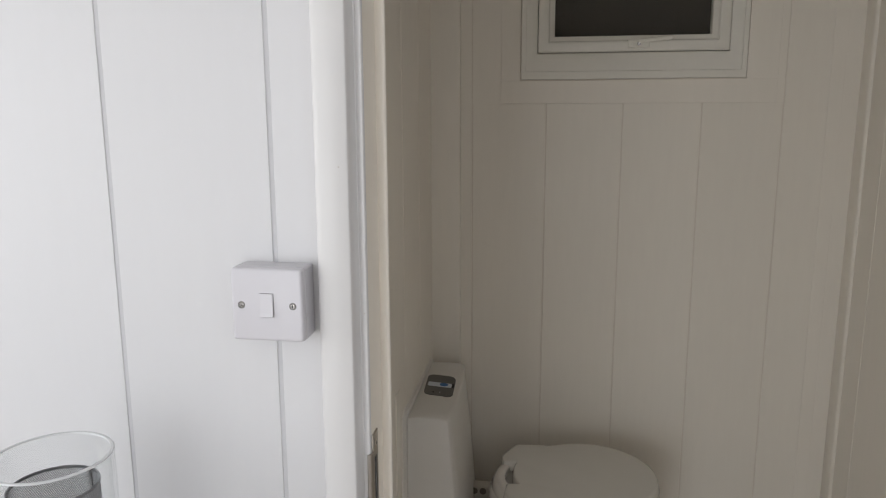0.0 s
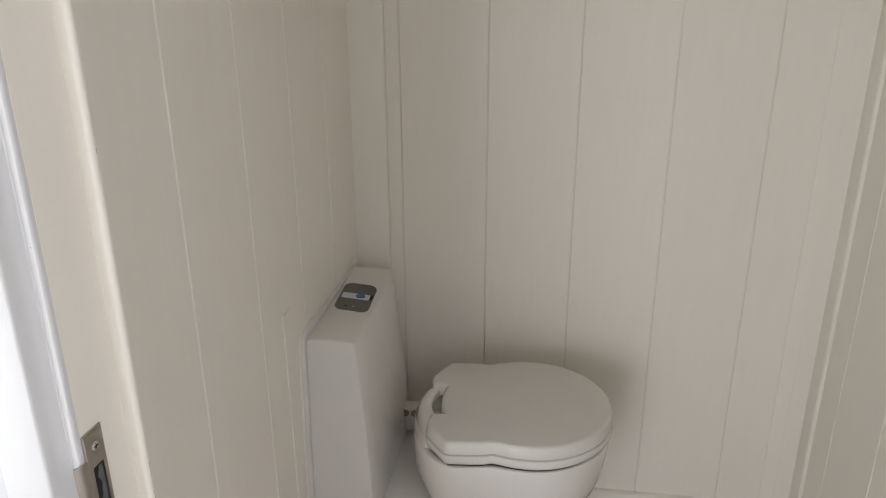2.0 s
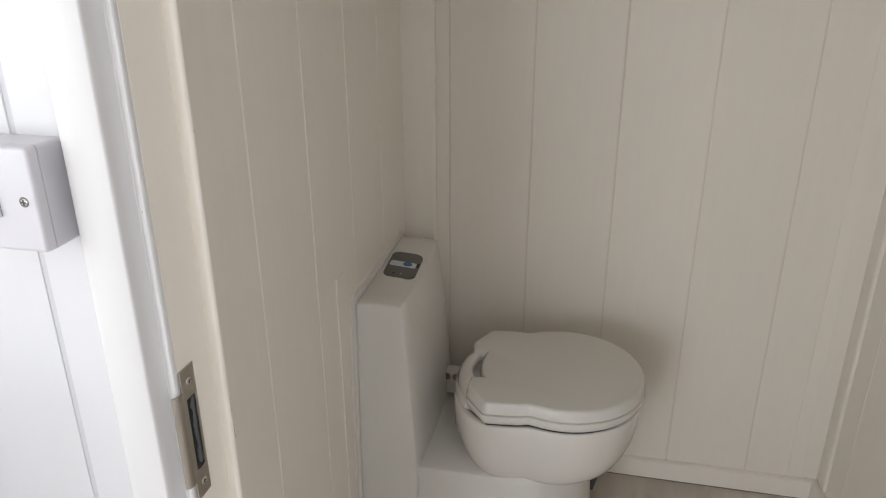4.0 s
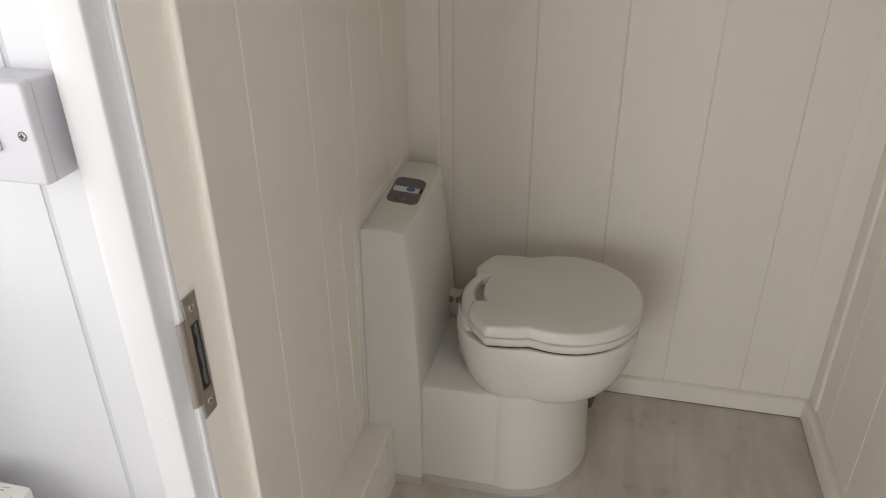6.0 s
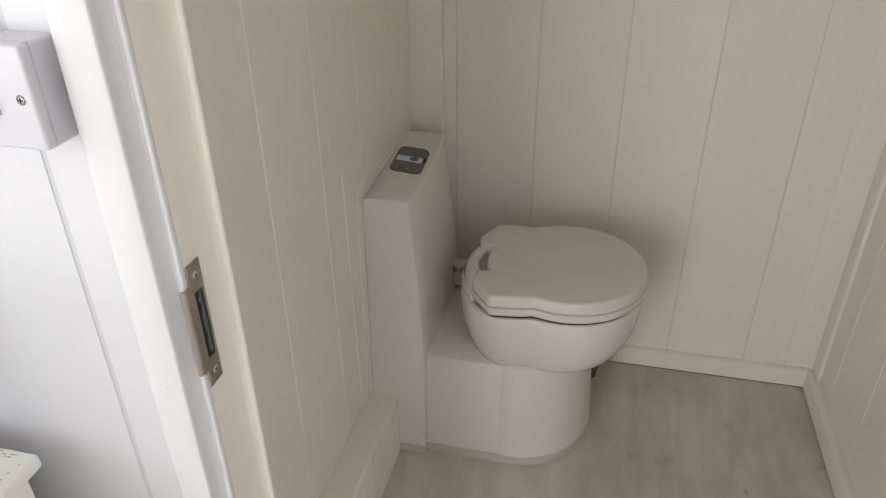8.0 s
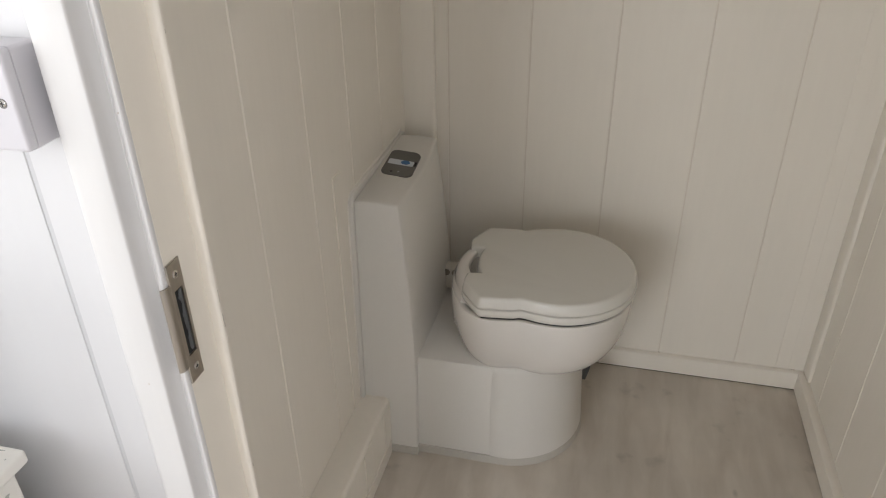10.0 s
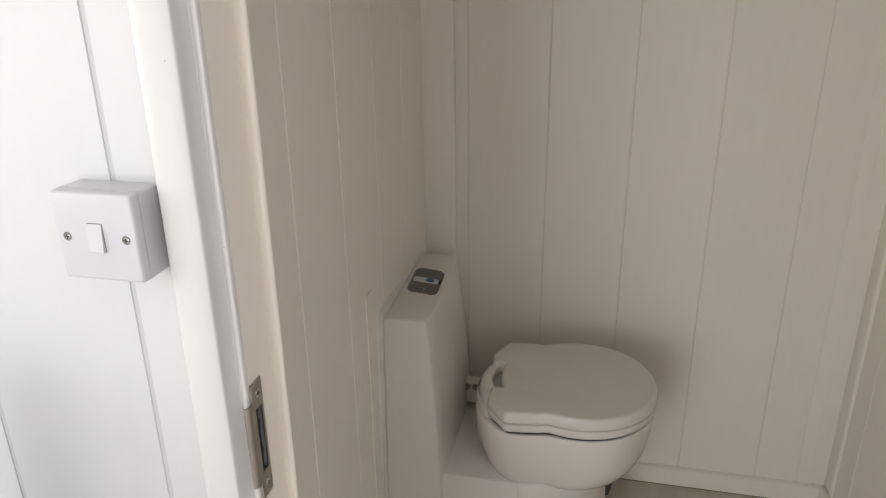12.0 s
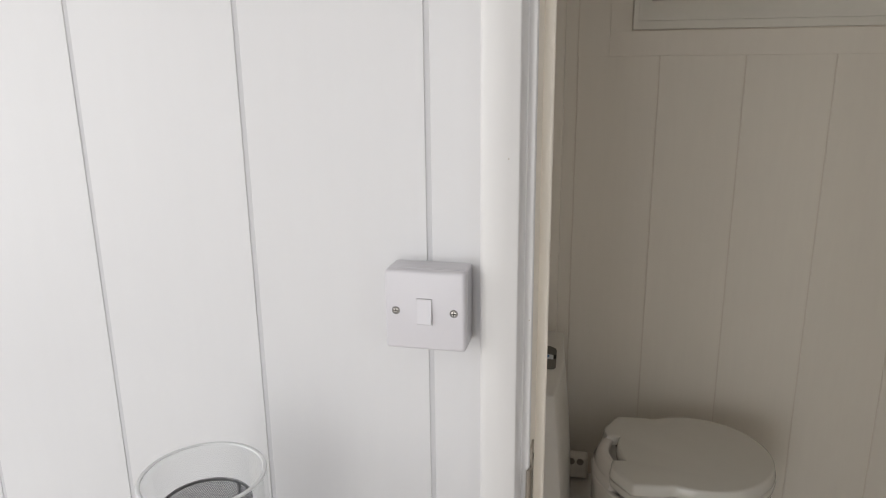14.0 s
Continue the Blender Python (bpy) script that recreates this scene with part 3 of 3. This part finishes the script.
def housing_section(y, inset):
    top = housing_top(y) - inset
    bulge = 0.011 * max(0.0, 1 - ((y - 0.965) / 0.18) ** 2)
    zs = [0.0, 0.08, 0.16, 0.25, 0.33, 0.41, 0.49, 0.57, 0.62, 0.65]
    x0 = XL + 0.0105
    pts = [(x0, 0.0)] + [(housing_front(z) + bulge * min(1.0, z / 0.5) - inset, z) for z in zs if z < top - 0.008]
    xf = housing_front(top) + bulge - inset
    pts += [(xf, top - 0.0060), (xf - 0.0008, top - 0.0026), (xf - 0.0026, top - 0.0006), (xf - 0.0060, top + 0.0004)]
    pts += [(xf - 0.045, top + 0.0035), (x0 + 0.012, top + 0.0025), (x0, top)]
    lean = -0.034 + 0.054 * (y - 0.80) / 0.358
    return [(x, y + lean * (1 - z / 0.69), z) for x, z in pts]


ys = [(0.7990, 0.0040), (0.8000, 0.0015), (0.8030, 0.0)] + [(0.84 + 0.03 * i, 0.0) for i in range(10)] + [(1.152, 0.0), (1.158, 0.0050)]
under(part("flush_housing", loft([housing_section(*a) for a in ys]), TOILET, None, "tall moulded housing with a sloping top", True), toilet)
under(part("housing_foot", box(XL + 0.012, 0.0842, 0.7630, 1.17, 0.0, 0.024, 0.0015), BASE), toilet)

# plinth and round pedestal


def plinth_ring(z, near, far, x1):
    return [(0.0838, near, z), (x1, near, z), (x1, far, z), (0.0838, far, z)]


under(part("plinth", loft([plinth_ring(0.0222, 0.7838, 1.151, 0.30), plinth_ring(0.276, 0.7955, 1.139, 0.30), plinth_ring(0.2850, 0.7985, 1.136, 0.30), plinth_ring(0.2885, 0.8040, 1.131, 0.30)]), TOILET, None, "", True), toilet)
rings = []
for z, r, cx in ((0.0222, 0.1872, 0.2850), (0.09, 0.1845, 0.2840), (0.18, 0.1810, 0.2830), (0.255, 0.1765, 0.2810), (0.276, 0.1745, 0.2810), (0.2845, 0.1715, 0.2810), (0.2883, 0.1660, 0.2810), (0.2886, 0.1310, 0.2810)):
    ring = [(cx + r * math.cos(radians(a)), 0.9675 + r * math.sin(radians(a)), z) for a in range(-90, 91, 5)]
    ring += [(0.2660, 0.9675 + r - 0.0012, z), (0.2600, 0.9675 + r - 0.0050, z), (0.2600, 0.9675 - r + 0.0050, z), (0.2660, 0.9675 - r + 0.0012, z)]
    rings.append(ring)
under(part("pedestal", loft(rings), TOILET, None, "rounded white pedestal", True), toilet)
rings = []
for z, r in ((0.0, 0.1890), (0.0205, 0.1882), (0.0220, 0.1868)):
    arc = [(0.286 + r * math.cos(radians(a)), 0.9675 + r * math.sin(radians(a)), z) for a in range(-90, 91, 5)]
    rings.append(arc + [(0.0838, 1.155, z), (0.0838, 0.9675 - r, z)])
under(part("base_strip", loft(rings), BASE, None, "strip along the foot, coloured greyer for its shade", True), toilet)

# bowl
half = [(0.169, 0.0), (0.160, 0.052), (0.136, 0.100), (0.098, 0.137), (0.050, 0.160), (0.0, 0.168), (-0.050, 0.162), (-0.085, 0.155), (-0.125, 0.158), (-0.168, 0.153), (-0.208, 0.120), (-0.233, 0.072), (-0.242, 0.030)]
bowl_out = smooth_loop(half + [(u, -v) for u, v in reversed(half[1:])], 88)
cx_low = -0.085
rings = []
for z, s, pull in ((0.4280, 0.900, 0.0), (0.4385, 0.945, 0.0), (0.4400, 0.965, 0.0), (0.4400, 0.995, 0.0), (0.4385, 1.009, 0.0), (0.4340, 1.016, 0.0), (0.418, 1.017, 0.0), (0.390, 1.007, 0.01), (0.360, 0.978, 0.02), (0.335, 0.936, 0.05), (0.314, 0.882, 0.09), (0.298, 0.818, 0.14), (0.287, 0.735, 0.20), (0.280, 0.62, 0.28)):
    ring = []
    for u, v in bowl_out:
        uu, vv = u * s + cx_low * pull, v * s
        x, y = to_world(uu, vv)
        ring.append((x - 0.03 * pull, y + 0.012 * pull, z if z > 0.39 else 0.39 - (0.39 - z) * 1.17))
    rings.append(ring)
under(part("bowl", loft(rings), BOWLMAT, None, "glossy white bowl", True), toilet)


def slab(outline, levels, name, mat, label):
    rings = [[(*to_world(u, v), z) for u, v in offset(outline, d)] for z, d in levels]
    return under(part(name, loft(rings), mat, None, label, True), toilet)


def lid_outline(notch):
    """Round front, two square shoulders, and a rear cut-out between the hinges."""
    pts = [(0.170 * math.cos(radians(a)), 0.170 * math.sin(radians(a))) for a in range(-112, 113, 4)]
    side = [(-0.076, 0.1535), (-0.086, 0.1530), (-0.095, 0.1560), (-0.104, 0.1575), (-0.130, 0.1580), (-0.165, 0.1580), (-0.1705, 0.1565), (-0.174, 0.1515), (-0.190, 0.1270), (-0.205, 0.1020), (-0.2085, 0.0940), (-0.2085, 0.0820)]
    if notch:
        side += [(-0.205, 0.0610), (-0.199, 0.0585), (-0.1735, 0.0580)]
        side += [(-0.1775, 0.046), (-0.1812, 0.030), (-0.1832, 0.014)]
        return pts + side + [(-0.1838, 0.0)] + [(u, -v) for u, v in reversed(side)]
    return pts + side + [(-0.207, 0.0)] + [(u, -v) for u, v in reversed(side)]


LT = 0.498
slab(lid_outline(False), ((0.4465, 0.0060), (0.4470, 0.0005), (0.4485, -0.0030), (0.4530, -0.0062), (0.4620, -0.0076), (0.4685, -0.0070), (0.4702, -0.0045)), "seat", LIDMAT, "white plastic seat ring")
slab(lid_outline(True), ((0.4722, -0.0040), (0.4730, -0.0060), (0.4745, -0.0064), (0.4830, -0.0044), (LT - 0.0052, -0.0026), (LT - 0.0028, -0.0014), (LT - 0.0012, 0.0006), (LT - 0.0003, 0.0024), (LT, 0.0044)), "lid", LIDMAT, "closed white lid with square hinge shoulders")

# rear hinge cover, a crescent behind the lid, and the grey trough in front of it
rings = []
for k in range(23):
    f = -1 + k / 11
    v = 0.099 * f
    uo, ui = -0.242 + 0.030 * f * f, min(-0.207 + 0.048 * f * f, -0.176)
    top = 0.4885 - 0.012 * f ** 4
    prof = [(uo + 0.004, 0.415), (uo, 0.445), (uo + 0.002, 0.462), (uo + 0.007, top - 0.010), (uo + 0.015, top - 0.002), (uo + 0.022, top), (ui - 0.006, top), (ui - 0.002, top - 0.002), (ui, top - 0.006), (ui, 0.415)]
    rings.append([(*to_world(u, v), z) for u, z in prof])
under(part("hinge_cover", loft(rings), BOWLMAT, None, "curved white hinge cover", True), toilet)
# trough made greyer than the lid so its colour carries the shade
trough = [(-0.206, -0.060), (-0.152, -0.060), (-0.152, 0.060), (-0.206, 0.060)]
slab(trough, ((0.4700, 0.0), (0.4730, 0.001)), "trough", TROUGH, "trough coloured grey for the shade in it")
# black strip paints the shade in the gap along the lid's rear edge
slab([(-0.1790, -0.0570), (-0.1700, -0.0570), (-0.1780, 0.0), (-0.1700, 0.056), (-0.1860, 0.056), (-0.1865, 0.030), (-0.1875, 0.0), (-0.1850, -0.030)], ((0.4731, 0.0), (0.4742, 0.0)), "seal", BLACK, "black strip standing in for the shade of the gap behind the lid")
# black slab put in the gap to paint the shade under the seat
slab(offset(lid_outline(False), 0.0045), ((0.4402, 0.0), (0.4464, 0.0)), "gasket", BLACK, "black filler standing in for the shade under the seat")
# dark dots on the shoulders paint the shade of the pin holes
for v in (-0.1300, 0.1300):
    x, y = to_world(-0.1875, v)
    under(part("hinge_pin", lathe([(0.0001, 0.0), (0.0016, 0.0004), (0.0016, 0.0030), (0.0001, 0.0034)], (x, y, 0.4800), 12), HOLE, None, "small dark dot standing in for the hinge pin hole", True), toilet)
# thin skirt standing off the back of the bowl
rings = []
for k in range(17):
    f = -1 + k / 8
    uo = -0.2450 + 0.030 * f * f
    low = 0.345 + 0.020 * f * f
    prof = [(uo, low), (uo - 0.0022, low + 0.003), (uo - 0.0026, 0.440), (uo - 0.0005, 0.456), (uo + 0.0030, 0.462), (uo + 0.0035, 0.440), (uo + 0.0012, low)]
    rings.append([(*to_world(u, 0.098 * f), z) for u, z in prof])
under(part("rear_skirt", loft(rings), BOWLMAT, None, "thin white skirt behind the bowl", True), toilet)
# pipe bracket between housing and bowl
under(part("bracket", box(0.058, 0.130, 1.085, 1.125, 0.298, 0.361, 0.006, 3), FENDER, None, "white pipe bracket"), toilet)
# dark discs on the bracket's face in place of cut, shaded holes
for cx in (0.086, 0.110):
    under(part("bracket_hole", cylinder_y(cx, 1.0838, 1.0856, 0.349, 0.0095, 18), HOLE, None, "dark disc standing in for a shaded hole"), toilet)
# slide lever under the bowl
x, y = 0.470, 1.020
bm = loft([[(x + dx, y + dy, z) for dx, dy in ((-0.02, -0.010), (w, -0.010), (w, 0.014), (-0.02, 0.014))] for z, w in ((0.115, 0.004), (0.150, 0.012), (0.185, 0.017), (0.235, 0.017))])
under(part("slide_lever", bm, LEVER, None, "dark grey plastic slide lever"), toilet)

# control panel on the housing's sloping top
PX, PY = 0.0045, 0.9900


def on_panel(outline, z0, z1, bevel=0.0):
    """Plates that lie on the housing's top; a runs across, b along the wall."""
    rings = []
    for z, d in ((z0, 0.0), (z1 - bevel, 0.0), (z1, bevel)):
        ring = []
        for a, b in offset(outline, d):
            y = PY - a * 0.17 + b
            ring.append((PX + a - b * 0.045, y, housing_top(y) + 0.0032 + z))
        rings.append(ring)
    return loft(rings)


panel_out = [(a, b if a < 0.02 else b * (1 - 2.2 * (a - 0.02))) for a, b in rounded(0.077, 0.128, 0.019, 8)]
panel = under(part("control_panel", on_panel(panel_out, -0.004, 0.0016, 0.0006), GREY, None, "dark grey control panel", True), toilet)
under(part("display", on_panel([(a - 0.001, b + 0.001) for a, b in rounded(0.064, 0.025, 0.004, 3)], 0.0014, 0.0021, 0.0002), LABEL, None, "pale label strip"), panel)
under(part("flush_button", on_panel([(a + 0.0095, b * 0.85 + 0.003) for a, b in rounded(0.0225, 0.0225, 0.0112, 8)], 0.0020, 0.0030, 0.0004), BLUE, None, "blue oval flush button", True), panel)
for db in (-0.004, 0.003, 0.010):
    under(part("indicator", on_panel([(a + 0.0345, b + db) for a, b in rounded(0.0060, 0.0058, 0.001, 3)], 0.0014, 0.0025, 0.0002), BLACK), panel)
under(part("indicator", on_panel([(a - 0.013, b - 0.048) for a, b in rounded(0.0060, 0.0060, 0.0029, 4)], 0.0014, 0.0021, 0.0002), BLACK), panel)
under(part("lamp", on_panel([(a + 0.004, b - 0.046) for a, b in rounded(0.0034, 0.0034, 0.0016, 4)], 0.0014, 0.0021, 0.0002), LABEL), panel)



def bead(name, pts, radius, seed, mat, label):
    """A hand-run line of sealant: uneven in width, along the points."""
    rnd, rings, path = random.Random(seed), [], []
    for a, b in zip(pts, pts[1:]):
        a, b = Vector(a), Vector(b)
        n = max(2, int((b - a).length / 0.012))
        path += [a.lerp(b, i / n) for i in range(n)]
    path.append(Vector(pts[-1]))
    for i, p in enumerate(path):
        t = (path[min(i + 1, len(path) - 1)] - path[max(i - 1, 0)]).normalized()
        u = t.cross(Vector((0.3, 0.5, 0.81)))
        u.normalize()
        w = t.cross(u)
        q = radius * (0.7 + 0.6 * rnd.random())
        rings.append([p + u * q * math.cos(2 * math.pi * k / 8) + w * q * math.sin(2 * math.pi * k / 8) for k in range(8)])
    return part(name, loft(rings), mat, None, label, True)


SEALANT = material("white_sealant", (0.84, 0.80, 0.73), 0.35, grain=200, vary=0.03)
under(bead("sealant", [(XL + 0.0008, 0.7605, 0.20), (XL + 0.0008, 0.7845, 0.668), (XL + 0.0008, 0.7930, 0.690), (XL + 0.0008, 0.8100, 0.699), (XL + 0.0008, 1.165, 0.6995), (XL + 0.0008, 1.180, 0.704)], 0.0023, 3, SEALANT, "uneven bead of white sealant"), toilet)
under(bead("sealant", [(XL + 0.012, 0.7740, 0.1680), (0.006, 0.7742, 0.1685), (0.0125, 0.7740, 0.1640), (0.0150, 0.7738, 0.150), (0.0160, 0.7738, 0.045)], 0.0014, 5, SEALANT, "thin bead of white sealant"), ledge)

# upright backing strip beside the housing
structure("backing_strip", box(XL - 0.0020, XL + 0.0028, 0.716, 0.756, 0.168, 0.770, 0.0012), CREAM, "narrow painted strip on the wall", "trim")

# ---------------------------------------------------------------- small cabinet against the partition
CX1, CY1, CZ = -0.1205, -0.0405, 0.775
cab = thing("side_cabinet", (-0.42, -0.24, 0), "distressed cream painted wooden side cabinet with rubbed edges", "cabinet")
under(part("top", box(-0.78, CX1, -0.46, CY1, CZ - 0.0185, CZ, 0.0045, 4), WORN, None, "worn cream top with chipped edges", True), cab)
under(part("side_panel", box(-0.160, -0.1355, -0.435, -0.052, 0.02, CZ - 0.0188, 0.002), WORN), cab)
under(part("side_panel", box(-0.757, -0.732, -0.435, -0.056, 0.02, CZ - 0.0188, 0.002), WORN), cab)
under(part("back_panel", box(-0.731, -0.166, -0.070, -0.058, 0.03, CZ - 0.0188), WORN), cab)
for x0, x1 in ((-0.729, -0.450), (-0.446, -0.168)):
    d = under(part("door", box(x0, x1, -0.434, -0.414, 0.03, CZ - 0.030, 0.003), WORN), cab)
    under(part("knob", cylinder_y(x1 - 0.03 if x0 < -0.5 else x0 + 0.03, -0.456, -0.432, 0.45, 0.012, 20, 0.004), FLAKE, None, "", True), d)
for x in (-0.165, -0.757):
    for y in (-0.435, -0.086):
        under(part("foot", box(x, x + 0.025, y, y + 0.03, 0.0, 0.0205), WORN), cab)
rnd = random.Random(4)
for i in range(46):
    along = i < 30
    if along:                           # rubbed dashes beside the end edge
        cx, cy = CX1 - 0.0095 - rnd.random() * 0.004, CY1 - 0.018 - 0.0085 * i - rnd.random() * 0.006
        ra, rb = 0.0004 + 0.0008 * rnd.random(), 0.0010 + 0.0030 * rnd.random()
    else:                               # larger flakes along the wall edge
        cx, cy = CX1 - 0.010 - rnd.random() * 0.20, CY1 - 0.005 - rnd.random() ** 2 * 0.016
        ra, rb = 0.0012 + 0.0042 * rnd.random(), 0.0005 + 0.0012 * rnd.random()
    skew = rnd.uniform(-0.5, 0.5)
    pts = []
    for k in range(11):
        a, q = 2 * math.pi * k / 11, 0.55 + 0.7 * rnd.random()
        u, v = ra * q * math.cos(a), rb * q * math.sin(a)
        pts.append((u - skew * v * (1 if along else 0), v + skew * u * (0 if along else 0.4)))
    under(part("chip", loft([[(cx + a, cy + b, z) for a, b in pts] for z in (CZ - 0.0008, CZ + 0.00025)]), FLAKE, None, "grey chip in the paint"), cab)

# ---------------------------------------------------------------- glass lantern on the cabinet
JX, JY, JZ = -0.2235, -0.158, CZ
R, H = 0.0605, 1.041 - CZ
jar = thing("candle_lantern", (JX, JY, JZ), "clear glass cylinder lantern with a metal gauze liner, on the cabinet", "lantern")
prof = [(0.001, 0.0005), (R - 0.004, 0.0005), (R - 0.001, 0.003), (R, 0.006), (R, H - 0.0018), (R - 0.0044, H - 0.0018), (R - 0.0044, 0.010), (R - 0.010, 0.007), (0.001, 0.007)]
glass = under(part("glass_cylinder", lathe(prof, (JX, JY, JZ), 72), GLASS, None, "thick clear glass cylinder", True), jar)
under(part("rim", lathe([(R + 0.0001, H - 0.0017), (R - 0.0006, H - 0.0004), (R - 0.0022, H), (R - 0.0038, H - 0.0004), (R - 0.0045, H - 0.0017)], (JX, JY, JZ), 72), RIM, None, "ground glass rim", True), glass)
RM, HM = 0.0435, 1.008 - CZ
bm = bmesh.new()


def wire(bm, pts, w):
    """A flat-sided thin wire along the points."""
    rows = []
    for i, p in enumerate(pts):
        p = Vector(p)
        r = Vector((p.x - JX, p.y - JY, 0)).normalized() * w
        t = (Vector(pts[min(i + 1, len(pts) - 1)]) - Vector(pts[max(i - 1, 0)])).normalized()
        s = t.cross(r).normalized() * w
        rows.append([bm.verts.new(p + r), bm.verts.new(p + s), bm.verts.new(p - r), bm.verts.new(p - s)])
    for a, b in zip(rows, rows[1:]):
        for i in range(4):
            bm.faces.new((a[i], a[(i + 1) % 4], b[(i + 1) % 4], b[i]))


NW = 140
for s in (1, -1):
    for k in range(NW):
        a0 = 2 * math.pi * k / NW
        z0 = HM - 0.075
        steps = 7
        wire(bm, [(JX + RM * math.cos(a0 + s * 0.95 * j / steps), JY + RM * math.sin(a0 + s * 0.95 * j / steps), JZ + z0 + 0.075 * j / steps) for j in range(steps + 1)], 0.00032)
under(part("gauze", bm, MESHMAT, None, "fine woven metal gauze"), jar)
under(part("gauze_rim", lathe([(RM + 0.0009, HM - 0.0026), (RM + 0.0010, HM + 0.0003), (RM, HM + 0.0006), (RM - 0.0008, HM), (RM - 0.0008, HM - 0.0026)], (JX, JY, JZ), 64), MESHMAT, None, "", True), jar)
under(part("gauze_sleeve", lathe([(RM, HM - 0.074), (RM, 0.012), (0.001, 0.012), (0.001, 0.0125), (RM - 0.0015, 0.0135), (RM - 0.0015, HM - 0.074)], (JX, JY, JZ), 48), MESHMAT, None, "", True), jar)
under(part("seam", box(JX + 0.012, JX + 0.015, JY + RM - 0.0040, JY + RM - 0.0012, JZ + HM - 0.074, JZ + HM - 0.002), MESHMAT), jar)
